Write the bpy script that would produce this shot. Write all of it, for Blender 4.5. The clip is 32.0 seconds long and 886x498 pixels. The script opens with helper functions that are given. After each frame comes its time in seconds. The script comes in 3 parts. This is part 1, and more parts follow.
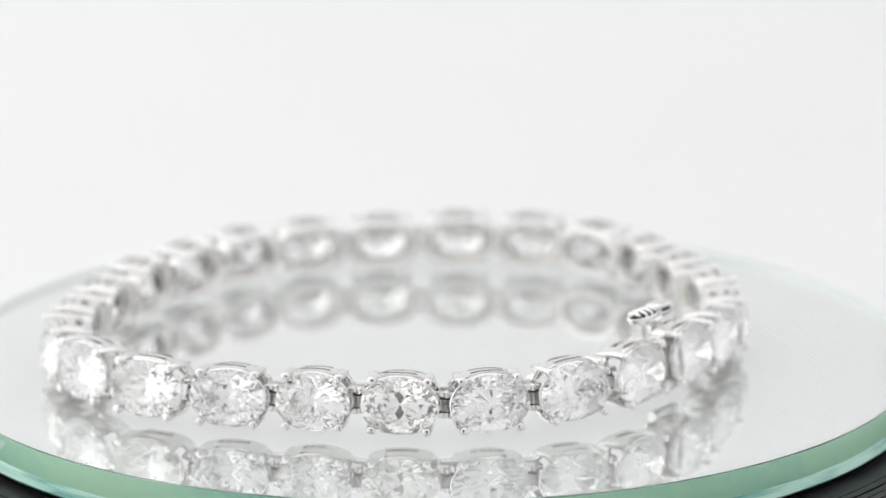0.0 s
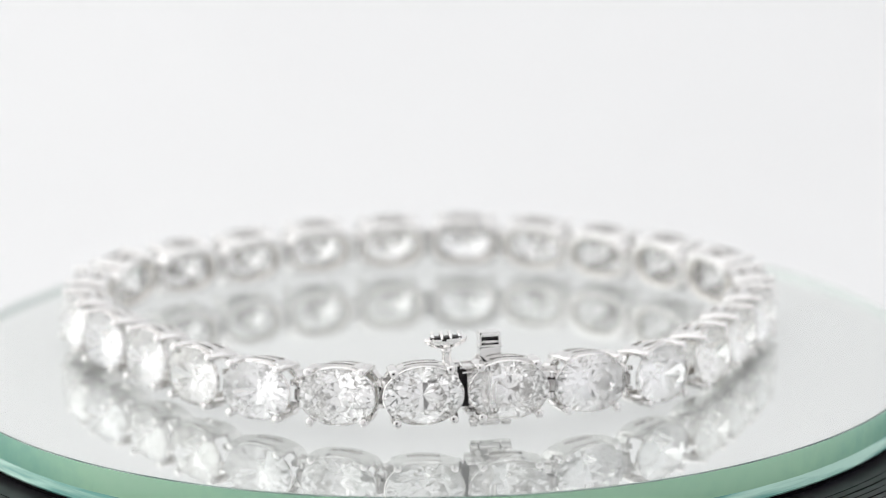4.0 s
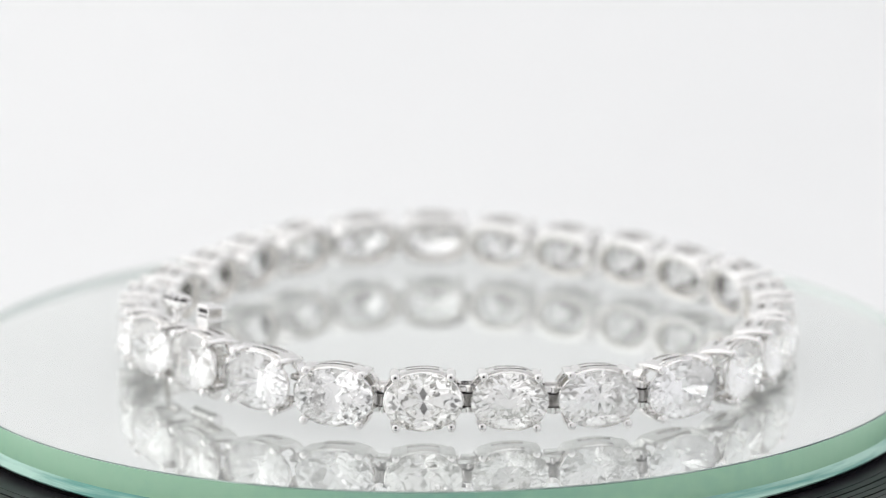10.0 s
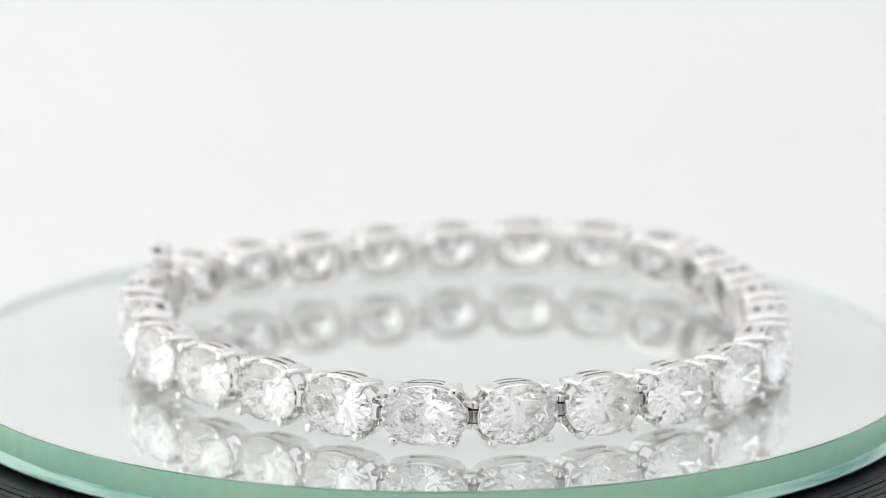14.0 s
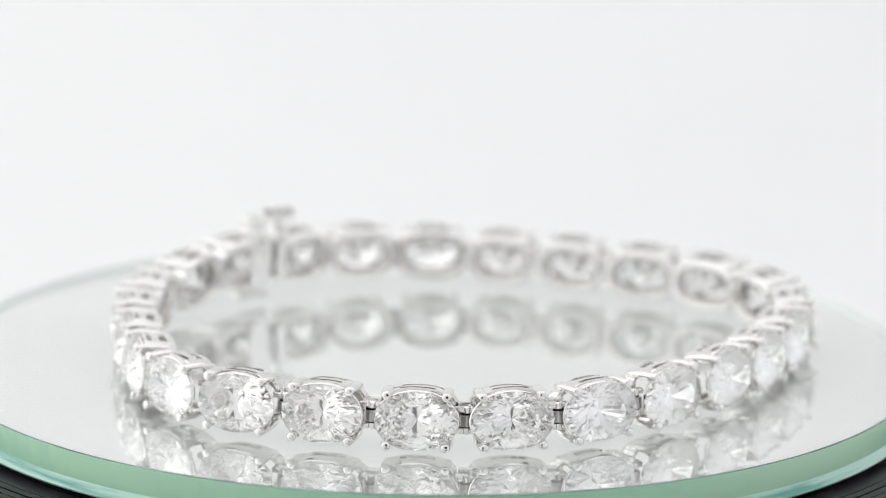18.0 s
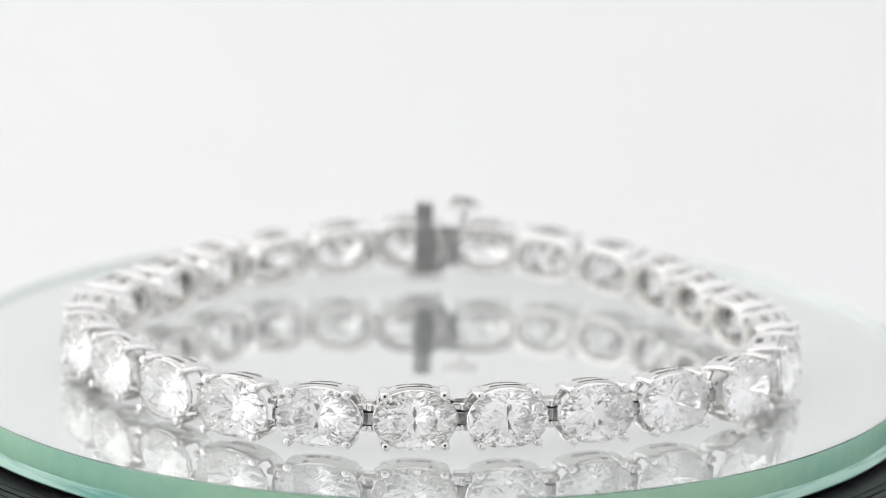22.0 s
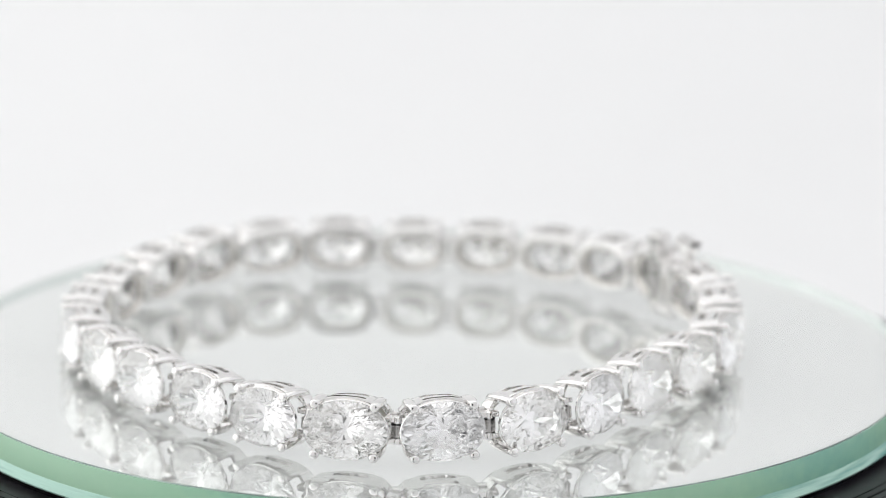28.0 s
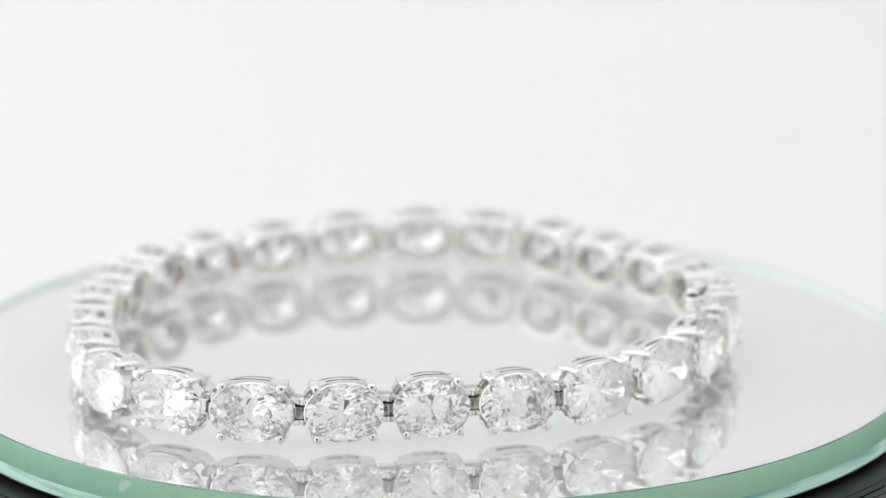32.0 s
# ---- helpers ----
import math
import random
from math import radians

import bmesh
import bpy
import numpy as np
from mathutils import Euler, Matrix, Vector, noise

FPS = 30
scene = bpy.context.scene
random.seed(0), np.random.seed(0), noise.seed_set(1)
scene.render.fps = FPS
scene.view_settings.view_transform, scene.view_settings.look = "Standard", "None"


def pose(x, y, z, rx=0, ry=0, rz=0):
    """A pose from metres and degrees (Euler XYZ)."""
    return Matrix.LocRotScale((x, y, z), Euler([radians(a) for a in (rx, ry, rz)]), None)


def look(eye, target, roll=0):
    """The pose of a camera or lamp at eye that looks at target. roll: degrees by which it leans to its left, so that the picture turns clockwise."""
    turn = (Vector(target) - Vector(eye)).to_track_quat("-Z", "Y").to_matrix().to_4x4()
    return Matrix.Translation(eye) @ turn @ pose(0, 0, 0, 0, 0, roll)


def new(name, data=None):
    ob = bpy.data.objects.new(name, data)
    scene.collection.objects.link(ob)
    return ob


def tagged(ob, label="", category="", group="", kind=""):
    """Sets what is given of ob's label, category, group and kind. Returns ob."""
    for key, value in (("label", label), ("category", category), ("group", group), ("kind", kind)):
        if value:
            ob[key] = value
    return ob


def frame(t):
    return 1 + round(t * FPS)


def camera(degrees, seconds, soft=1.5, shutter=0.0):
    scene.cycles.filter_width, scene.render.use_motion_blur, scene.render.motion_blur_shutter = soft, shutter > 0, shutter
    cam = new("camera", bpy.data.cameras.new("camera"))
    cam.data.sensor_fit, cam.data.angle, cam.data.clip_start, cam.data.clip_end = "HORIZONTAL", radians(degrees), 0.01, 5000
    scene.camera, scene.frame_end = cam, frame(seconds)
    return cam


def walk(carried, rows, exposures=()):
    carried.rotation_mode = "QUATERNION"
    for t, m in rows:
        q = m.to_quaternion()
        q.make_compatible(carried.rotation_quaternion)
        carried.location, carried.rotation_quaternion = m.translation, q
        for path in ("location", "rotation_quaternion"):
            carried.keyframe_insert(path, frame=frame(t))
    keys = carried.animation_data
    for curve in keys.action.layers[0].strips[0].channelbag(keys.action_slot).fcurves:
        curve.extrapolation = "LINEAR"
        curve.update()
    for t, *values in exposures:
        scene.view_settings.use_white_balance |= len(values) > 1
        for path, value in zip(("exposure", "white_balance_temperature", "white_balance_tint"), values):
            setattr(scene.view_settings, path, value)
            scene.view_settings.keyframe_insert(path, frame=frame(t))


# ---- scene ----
MM = 0.001

# ---------------------------------------------------------------- camera
cam = camera(14.322, 32.0, soft=0.6)
cam.data.dof.use_dof = True
cam.data.dof.focus_distance = 0.2565
cam.data.dof.aperture_fstop = 29.0
cam.data.dof.aperture_blades = 0
EYE = Vector((0.0, -0.27569, 0.07613))
PITCH, YAW = radians(13.8116), radians(0.2136)
AIM = EYE + Vector((math.sin(YAW) * math.cos(PITCH), math.cos(YAW) * math.cos(PITCH), -math.sin(PITCH)))
walk(cam, [(0.0, look(EYE, AIM, 0.14)), (32.0, look(EYE, AIM, 0.14))], [(0.0, 0.0), (32.0, 0.0)])

# ---------------------------------------------------------------- world and light
# cut stones bounce light many times inside
scene.cycles.max_bounces, scene.cycles.glossy_bounces, scene.cycles.transmission_bounces = 24, 16, 20
world = bpy.data.worlds.new("dark_studio")
scene.world = world
world.use_nodes = True
world.node_tree.nodes["Background"].inputs["Color"].default_value = (0.02, 0.02, 0.021, 1)
world.node_tree.nodes["Background"].inputs["Strength"].default_value = 1.0


def softbox(name, eye, target, width, height, watts, colour):
    data = bpy.data.lights.new(name, "AREA")
    data.shape, data.size, data.size_y = "RECTANGLE", width, height
    data.energy, data.color = watts, colour
    ob = new(name, data)
    ob.matrix_world = look(eye, target)
    return ob


softbox("softbox_top", (0.0, 0.05, 0.420), (0.0, 0.05, 0.0), 0.64, 0.64, 0.69, (0.99, 0.993, 1.0))
softbox("softbox_left", (-0.321, 0.05, 0.17), (0.0, 0.05, 0.17), 0.62, 0.46, 0.56, (1.0, 1.0, 0.99))
softbox("softbox_right", (0.321, 0.0, 0.16), (0.0, 0.0, 0.16), 0.50, 0.44, 0.10, (0.86, 0.88, 1.0))


# ---------------------------------------------------------------- materials
def material(name):
    m = bpy.data.materials.new(name)
    m.use_nodes = True
    nt = m.node_tree
    return m, nt, nt.nodes["Principled BSDF"]


def node(nt, kind, **inputs):
    n = nt.nodes.new(kind)
    for key, value in inputs.items():
        n.inputs[key.replace("_", " ")].default_value = value
    return n


def coords(nt):
    return nt.nodes.new("ShaderNodeTexCoord").outputs["Object"]


def ramp(nt, fac, a, b, ca, cb):
    r = nt.nodes.new("ShaderNodeValToRGB")
    r.color_ramp.elements[0].position, r.color_ramp.elements[1].position = a, b
    r.color_ramp.elements[0].color, r.color_ramp.elements[1].color = (*ca, 1), (*cb, 1)
    nt.links.new(fac, r.inputs["Fac"])
    return r.outputs["Color"]


def make_fabric():
    m, nt, b = material("white_tent_fabric")
    b.inputs["Roughness"].default_value = 0.9
    b.inputs["Specular IOR Level"].default_value = 0.1
    n = node(nt, "ShaderNodeTexNoise", Scale=9.0, Detail=3.0)
    nt.links.new(coords(nt), n.inputs["Vector"])
    nt.links.new(ramp(nt, n.outputs["Fac"], 0.3, 0.7, (0.93, 0.93, 0.932), (0.95, 0.95, 0.95)), b.inputs["Base Color"])
    return m


def make_flap():
    """Pale grey woven cloth of the flap on the camera's side."""
    m, nt, b = material("pale_grey_flap_fabric")
    b.inputs["Roughness"].default_value = 0.9
    b.inputs["Specular IOR Level"].default_value = 0.1
    n = node(nt, "ShaderNodeTexNoise", Scale=9.0, Detail=3.0)
    nt.links.new(coords(nt), n.inputs["Vector"])
    nt.links.new(ramp(nt, n.outputs["Fac"], 0.3, 0.7, (0.85, 0.85, 0.855), (0.91, 0.905, 0.90)), b.inputs["Base Color"])
    return m


def make_metal():
    m, nt, b = material("polished_white_gold")
    b.inputs["Metallic"].default_value = 1.0
    n = node(nt, "ShaderNodeTexNoise", Scale=900.0, Detail=3.0)
    nt.links.new(coords(nt), n.inputs["Vector"])
    nt.links.new(ramp(nt, n.outputs["Fac"], 0.35, 0.7, (0.80, 0.788, 0.778), (0.87, 0.86, 0.85)), b.inputs["Base Color"])
    r = node(nt, "ShaderNodeMapRange", From_Min=0.3, From_Max=0.7, To_Min=0.03, To_Max=0.09)
    nt.links.new(n.outputs["Fac"], r.inputs["Value"])
    nt.links.new(r.outputs["Result"], b.inputs["Roughness"])
    n2 = node(nt, "ShaderNodeTexNoise", Scale=2600.0, Detail=2.0)
    nt.links.new(coords(nt), n2.inputs["Vector"])
    bump = node(nt, "ShaderNodeBump", Strength=0.08, Distance=0.00003)
    nt.links.new(n2.outputs["Fac"], bump.inputs["Height"])
    nt.links.new(bump.outputs["Normal"], b.inputs["Normal"])
    return m


def make_dull():
    m, nt, b = material("brushed_hinge_metal")
    b.inputs["Metallic"].default_value = 1.0
    b.inputs["Roughness"].default_value = 0.22
    n = node(nt, "ShaderNodeTexNoise", Scale=1500.0, Detail=3.0)
    nt.links.new(coords(nt), n.inputs["Vector"])
    nt.links.new(ramp(nt, n.outputs["Fac"], 0.3, 0.7, (0.36, 0.35, 0.345), (0.56, 0.545, 0.53)), b.inputs["Base Color"])
    return m


def make_diamond():
    m = bpy.data.materials.new("diamond")
    m.use_nodes = True
    nt = m.node_tree
    nt.nodes.remove(nt.nodes["Principled BSDF"])
    out = nt.nodes["Material Output"]
    info = nt.nodes.new("ShaderNodeObjectInfo")
    tint = ramp(nt, info.outputs["Random"], 0.0, 1.0, (0.999, 0.998, 0.993), (0.998, 0.998, 0.998))
    g = node(nt, "ShaderNodeBsdfGlass", Roughness=0.0, IOR=2.417)
    nt.links.new(tint, g.inputs["Color"])
    nt.links.new(g.outputs["BSDF"], out.inputs["Surface"])
    return m


def make_satin():
    """Unpolished casting skin inside the links."""
    m, nt, b = material("satin_white_gold")
    b.inputs["Metallic"].default_value = 1.0
    n = node(nt, "ShaderNodeTexNoise", Scale=1300.0, Detail=4.0)
    nt.links.new(coords(nt), n.inputs["Vector"])
    nt.links.new(ramp(nt, n.outputs["Fac"], 0.3, 0.7, (0.66, 0.64, 0.605), (0.78, 0.76, 0.72)), b.inputs["Base Color"])
    b.inputs["Roughness"].default_value = 0.38
    return m


def make_recess_shade():
    """Near-black metal: the shade inside slots and gaps is put into its colour."""
    m, nt, b = material("shade_dark_metal")
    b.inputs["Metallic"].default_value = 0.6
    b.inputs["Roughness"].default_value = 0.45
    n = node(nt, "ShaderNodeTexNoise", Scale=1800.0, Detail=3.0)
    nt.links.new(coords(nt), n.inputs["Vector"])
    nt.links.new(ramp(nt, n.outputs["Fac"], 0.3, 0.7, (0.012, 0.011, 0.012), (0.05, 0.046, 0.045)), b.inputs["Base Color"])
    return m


def make_glass():
    """Side wall inside the disc, where light is turned back."""
    m, nt, b = material("ground_glass_wall")
    b.inputs["Metallic"].default_value = 1.0
    b.inputs["Roughness"].default_value = 0.5
    n = node(nt, "ShaderNodeTexNoise", Scale=300.0, Detail=3.0)
    nt.links.new(coords(nt), n.inputs["Vector"])
    nt.links.new(ramp(nt, n.outputs["Fac"], 0.3, 0.7, (0.83, 0.88, 0.86), (0.88, 0.915, 0.90)), b.inputs["Base Color"])
    return m


def make_glass_face():
    """Clear upper face; white mixed in paints the pale veil over the reflections."""
    m = bpy.data.materials.new("veiled_glass_face")
    m.use_nodes = True
    nt = m.node_tree
    nt.nodes.remove(nt.nodes["Principled BSDF"])
    g = node(nt, "ShaderNodeBsdfTransparent", Color=(0.992, 0.998, 0.994, 1))
    d = node(nt, "ShaderNodeBsdfDiffuse", Color=(0.90, 0.91, 0.90, 1))
    n = node(nt, "ShaderNodeTexNoise", Scale=60.0, Detail=4.0)
    nt.links.new(coords(nt), n.inputs["Vector"])
    veil = node(nt, "ShaderNodeMapRange", From_Min=0.3, From_Max=0.7, To_Min=0.14, To_Max=0.175)
    nt.links.new(n.outputs["Fac"], veil.inputs["Value"])
    mix = nt.nodes.new("ShaderNodeMixShader")
    nt.links.new(veil.outputs["Result"], mix.inputs["Fac"])
    nt.links.new(g.outputs["BSDF"], mix.inputs[1])
    nt.links.new(d.outputs["BSDF"], mix.inputs[2])
    nt.links.new(mix.outputs["Shader"], nt.nodes["Material Output"].inputs["Surface"])
    return m


def make_silvering():
    m, nt, b = material("mirror_silvering")
    b.inputs["Metallic"].default_value = 1.0
    b.inputs["Roughness"].default_value = 0.0
    b.inputs["Base Color"].default_value = (0.985, 0.99, 0.986, 1)
    return m


def make_edge():
    m, nt, b = material("ground_green_glass_edge")
    b.inputs["Roughness"].default_value = 0.24
    # broad noise paints the darker teal reflections into the edge's green
    n = node(nt, "ShaderNodeTexNoise", Scale=26.0, Detail=1.5)
    nt.links.new(coords(nt), n.inputs["Vector"])
    n2 = node(nt, "ShaderNodeTexNoise", Scale=900.0, Detail=4.0)
    nt.links.new(coords(nt), n2.inputs["Vector"])
    mix = node(nt, "ShaderNodeMix", Factor=0.10)
    nt.links.new(n.outputs["Fac"], mix.inputs[2])
    nt.links.new(n2.outputs["Fac"], mix.inputs[3])
    r = nt.nodes.new("ShaderNodeValToRGB")
    r.color_ramp.elements[0].position, r.color_ramp.elements[1].position = 0.34, 0.52
    r.color_ramp.elements[0].color, r.color_ramp.elements[1].color = (0.24, 0.56, 0.47, 1), (0.46, 0.79, 0.55, 1)
    e = r.color_ramp.elements.new(0.70)
    e.color = (0.53, 0.81, 0.59, 1)
    nt.links.new(mix.outputs[0], r.inputs["Fac"])
    chip = node(nt, "ShaderNodeTexNoise", Scale=420.0, Detail=1.0)
    nt.links.new(coords(nt), chip.inputs["Vector"])
    where = node(nt, "ShaderNodeMapRange", From_Min=0.77, From_Max=0.80, To_Min=0.0, To_Max=0.7)
    nt.links.new(chip.outputs["Fac"], where.inputs["Value"])
    blend = nt.nodes.new("ShaderNodeMixRGB")
    blend.inputs["Color2"].default_value = (0.72, 0.86, 0.80, 1)
    nt.links.new(where.outputs["Result"], blend.inputs["Fac"])
    nt.links.new(r.outputs["Color"], blend.inputs["Color1"])
    nt.links.new(blend.outputs["Color"], b.inputs["Base Color"])
    return m


def make_edge_polish():
    m, nt, b = material("polished_green_glass_arris")
    b.inputs["Roughness"].default_value = 0.10
    squash = node(nt, "ShaderNodeMapping", Scale=(1.0, 1.0, 14.0))
    nt.links.new(coords(nt), squash.inputs["Vector"])
    n = node(nt, "ShaderNodeTexNoise", Scale=95.0, Detail=4.0)
    nt.links.new(squash.outputs["Vector"], n.inputs["Vector"])
    nt.links.new(ramp(nt, n.outputs["Fac"], 0.36, 0.56, (0.18, 0.50, 0.42), (0.58, 0.90, 0.77)), b.inputs["Base Color"])
    bump = node(nt, "ShaderNodeBump", Strength=0.5, Distance=0.0002)
    nt.links.new(n.outputs["Fac"], bump.inputs["Height"])
    nt.links.new(bump.outputs["Normal"], b.inputs["Normal"])
    return m


def make_rim():
    m, nt, b = material("polished_glass_rim")
    b.inputs["Metallic"].default_value = 0.8
    b.inputs["Roughness"].default_value = 0.12
    n = node(nt, "ShaderNodeTexNoise", Scale=160.0, Detail=3.0)
    nt.links.new(coords(nt), n.inputs["Vector"])
    nt.links.new(ramp(nt, n.outputs["Fac"], 0.35, 0.65, (0.16, 0.22, 0.20), (0.34, 0.42, 0.38)), b.inputs["Base Color"])
    return m


def make_black():
    m, nt, b = material("black_moulded_plastic")
    n = node(nt, "ShaderNodeTexNoise", Scale=700.0, Detail=4.0)
    nt.links.new(coords(nt), n.inputs["Vector"])
    nt.links.new(ramp(nt, n.outputs["Fac"], 0.35, 0.65, (0.020, 0.019, 0.021), (0.034, 0.032, 0.035)), b.inputs["Base Color"])
    b.inputs["Roughness"].default_value = 0.34
    b.inputs["Specular IOR Level"].default_value = 0.14
    return m


def make_gap_shade():
    m, nt, b = material("gap_shade_black")
    n = node(nt, "ShaderNodeTexNoise", Scale=900.0, Detail=3.0)
    nt.links.new(coords(nt), n.inputs["Vector"])
    nt.links.new(ramp(nt, n.outputs["Fac"], 0.3, 0.7, (0.003, 0.003, 0.003), (0.008, 0.008, 0.008)), b.inputs["Base Color"])
    b.inputs["Roughness"].default_value = 0.9
    b.inputs["Specular IOR Level"].default_value = 0.1
    return m


def make_studio():
    m, nt, b = material("dark_studio_paint")
    n = node(nt, "ShaderNodeTexNoise", Scale=3.0, Detail=3.0)
    nt.links.new(coords(nt), n.inputs["Vector"])
    nt.links.new(ramp(nt, n.outputs["Fac"], 0.3, 0.7, (0.02, 0.02, 0.021), (0.035, 0.034, 0.036)), b.inputs["Base Color"])
    b.inputs["Roughness"].default_value = 0.8
    return m


FABRIC, FLAP, METAL, DULL, DIAMOND, GLASS = make_fabric(), make_flap(), make_metal(), make_dull(), make_diamond(), make_glass()
RECESS_SHADE, SATIN, GAP_SHADE = make_recess_shade(), make_satin(), make_gap_shade()
FACE, RIM, SILVER, EDGE, ARRIS, BLACK, STUDIO = make_glass_face(), make_rim(), make_silvering(), make_edge(), make_edge_polish(), make_black(), make_studio()


# ---------------------------------------------------------------- mesh helpers
def finish(name, bm, mats, smooth=False):
    me = bpy.data.meshes.new(name)
    bm.normal_update()
    bm.to_mesh(me)
    bm.free()
    for m in mats if isinstance(mats, (list, tuple)) else [mats]:
        me.materials.append(m)
    if smooth:
        for p in me.polygons:
            p.use_smooth = True
    return me


def part(name, me, parent, m=None, label=""):
    ob = new(name, me)
    ob.parent = parent
    if m is not None:
        ob.matrix_basis = m
    if label:
        tagged(ob, label)
    return ob


def box(bm, cx, cy, cz, sx, sy, sz, bevel=0.0):
    r = bmesh.ops.create_cube(bm, size=1.0, matrix=Matrix.Translation((cx, cy, cz)) @ Matrix.Diagonal((sx, sy, sz, 1)))
    if bevel:
        edges = list({e for v in r["verts"] for e in v.link_edges})
        bmesh.ops.bevel(bm, geom=edges, offset=bevel, segments=2, affect="EDGES", profile=0.6)


def tube(bm, pts, radii, sides=10, flat=1.0):
    """A round or flattened bar along pts, closed at both ends."""
    pts = [Vector(p) for p in pts]
    rings = []
    for i, (p, r) in enumerate(zip(pts, radii)):
        d = (pts[min(i + 1, len(pts) - 1)] - pts[max(i - 1, 0)]).normalized()
        u = d.cross(Vector((0, 0, 1)))
        u = u.normalized() if u.length > 1e-4 else Vector((1, 0, 0))
        v = u.cross(d)
        rings.append([bm.verts.new(p + u * (r * math.cos(k * math.tau / sides)) + v * (r * flat * math.sin(k * math.tau / sides))) for k in range(sides)])
    for a, b in zip(rings, rings[1:]):
        for k in range(sides):
            bm.faces.new((a[k], a[(k + 1) % sides], b[(k + 1) % sides], b[k]))
    bm.faces.new(rings[0][::-1])
    bm.faces.new(rings[-1])


def lathe(bm, profile, seg, centre=(0, 0), slots=(), closed=False):
    """Turns (r, z) pairs round the z axis."""
    rings = [[bm.verts.new((centre[0] + r * math.cos(k * math.tau / seg), centre[1] + r * math.sin(k * math.tau / seg), z)) for k in range(seg)] for r, z in profile]
    pairs = list(zip(rings, rings[1:])) + ([(rings[-1], rings[0])] if closed else [])
    for i, (a, b) in enumerate(pairs):
        for k in range(seg):
            f = bm.faces.new((a[k], a[(k + 1) % seg], b[(k + 1) % seg], b[k]))
            if slots:
                f.material_index = slots[i]
    return rings


def oval_band(bm, rows, square=2.0, seg=40):
    """A closed band round the y axis: rows of (half width, half height, y) make its cross section; square above 2 fills the corners."""
    def bend(v):
        return math.copysign(abs(v) ** (2.0 / square), v)

    rings = [[bm.verts.new((a * bend(math.cos(k * math.tau / seg)), y, b * bend(math.sin(k * math.tau / seg)))) for k in range(seg)] for a, b, y in rows]
    for p, q in zip(rings, rings[1:] + rings[:1]):
        for k in range(seg):
            bm.faces.new((p[k], q[k], q[(k + 1) % seg], p[(k + 1) % seg]))


# ---------------------------------------------------------------- light tent
def panel(name, cx, cy, cz, sx, sy, sz, mat, label):
    bm = bmesh.new()
    box(bm, cx, cy, cz, sx, sy, sz)
    return tagged(new(name, finish(name, bm, mat)), label, "wall" if "wall" in name else "panel", kind="structure")


def build_tent():
    # seamless sweep: floor, curve and back in one sheet with a little thickness
    bm = bmesh.new()
    prof = [(-0.26, -0.045), (0.22, -0.045)]
    prof += [(0.22 + 0.16 * math.sin(a), 0.115 - 0.16 * math.cos(a)) for a in [k * math.pi / 24 for k in range(1, 13)]]
    prof += [(0.38, 0.425)]
    half = 0.325
    inner = [[bm.verts.new((x, y, z)) for x in (-half, half)] for y, z in prof]
    outer = [[bm.verts.new((x, y + 0.003, z - 0.003)) for x in (-half, half)] for y, z in prof]
    for r in (inner, outer):
        for a, b in zip(r, r[1:]):
            bm.faces.new((a[0], a[1], b[1], b[0]))
    for s in (0, 1):
        for i in range(len(prof) - 1):
            bm.faces.new((inner[i][s], inner[i + 1][s], outer[i + 1][s], outer[i][s]))
    for i in (0, -1):
        bm.faces.new((inner[i][0], inner[i][1], outer[i][1], outer[i][0]))
    bmesh.ops.recalc_face_normals(bm, faces=bm.faces)
    me = finish("backdrop", bm, FABRIC, smooth=False)
    tagged(new("backdrop", me), "seamless white fabric sweep behind the turntable", "backdrop", kind="structure")
    panel("wall_left", -0.327, 0.06, 0.19, 0.004, 0.66, 0.48, FABRIC, "white fabric side of the light tent")
    panel("wall_right", 0.327, 0.06, 0.19, 0.004, 0.66, 0.48, FABRIC, "white fabric side of the light tent")
    panel("ceiling", 0.0, 0.06, 0.428, 0.66, 0.66, 0.004, FABRIC, "white fabric top of the light tent")
    # front flap with a round opening for the lens
    bm = bmesh.new()
    seg, rad, cz = 48, 0.059, 0.074
    ring = {}
    for y in (-0.264, -0.260):
        hole, rim = [], []
        for k in range(seg):
            a = (k + 0.5) * math.tau / seg
            c, s = math.cos(a), math.sin(a)
            hole.append(bm.verts.new((rad * c, y, cz + 0.057 * s)))
            k1 = min(0.325 / max(abs(c), 1e-6), (0.355 if s > 0 else 0.118) / max(abs(s), 1e-6))
            rim.append(bm.verts.new((k1 * c, y, cz + k1 * s)))
        ring[y] = (hole, rim)
        for k in range(seg):
            bm.faces.new((hole[k], hole[(k + 1) % seg], rim[(k + 1) % seg], rim[k]))
    for j in (0, 1):
        a, b = ring[-0.264][j], ring[-0.260][j]
        for k in range(seg):
            bm.faces.new((a[k], a[(k + 1) % seg], b[(k + 1) % seg], b[k]))
    bmesh.ops.recalc_face_normals(bm, faces=bm.faces)
    tagged(new("wall_front", finish("wall_front", bm, FLAP)), "pale grey fabric front flap with a round lens opening", "wall", kind="structure")
    panel("floor_table", 0, 0.1, -0.062, 1.0, 0.8, 0.024, STUDIO, "dark table top under the light tent")


# ---------------------------------------------------------------- turntable and glass
DISC_OFF = (-0.04 * MM, 0.40 * MM)
# the platter and the glass on it run a little out of true
TILT = pose(0, 0, 0, 0.62, -0.53, 0)


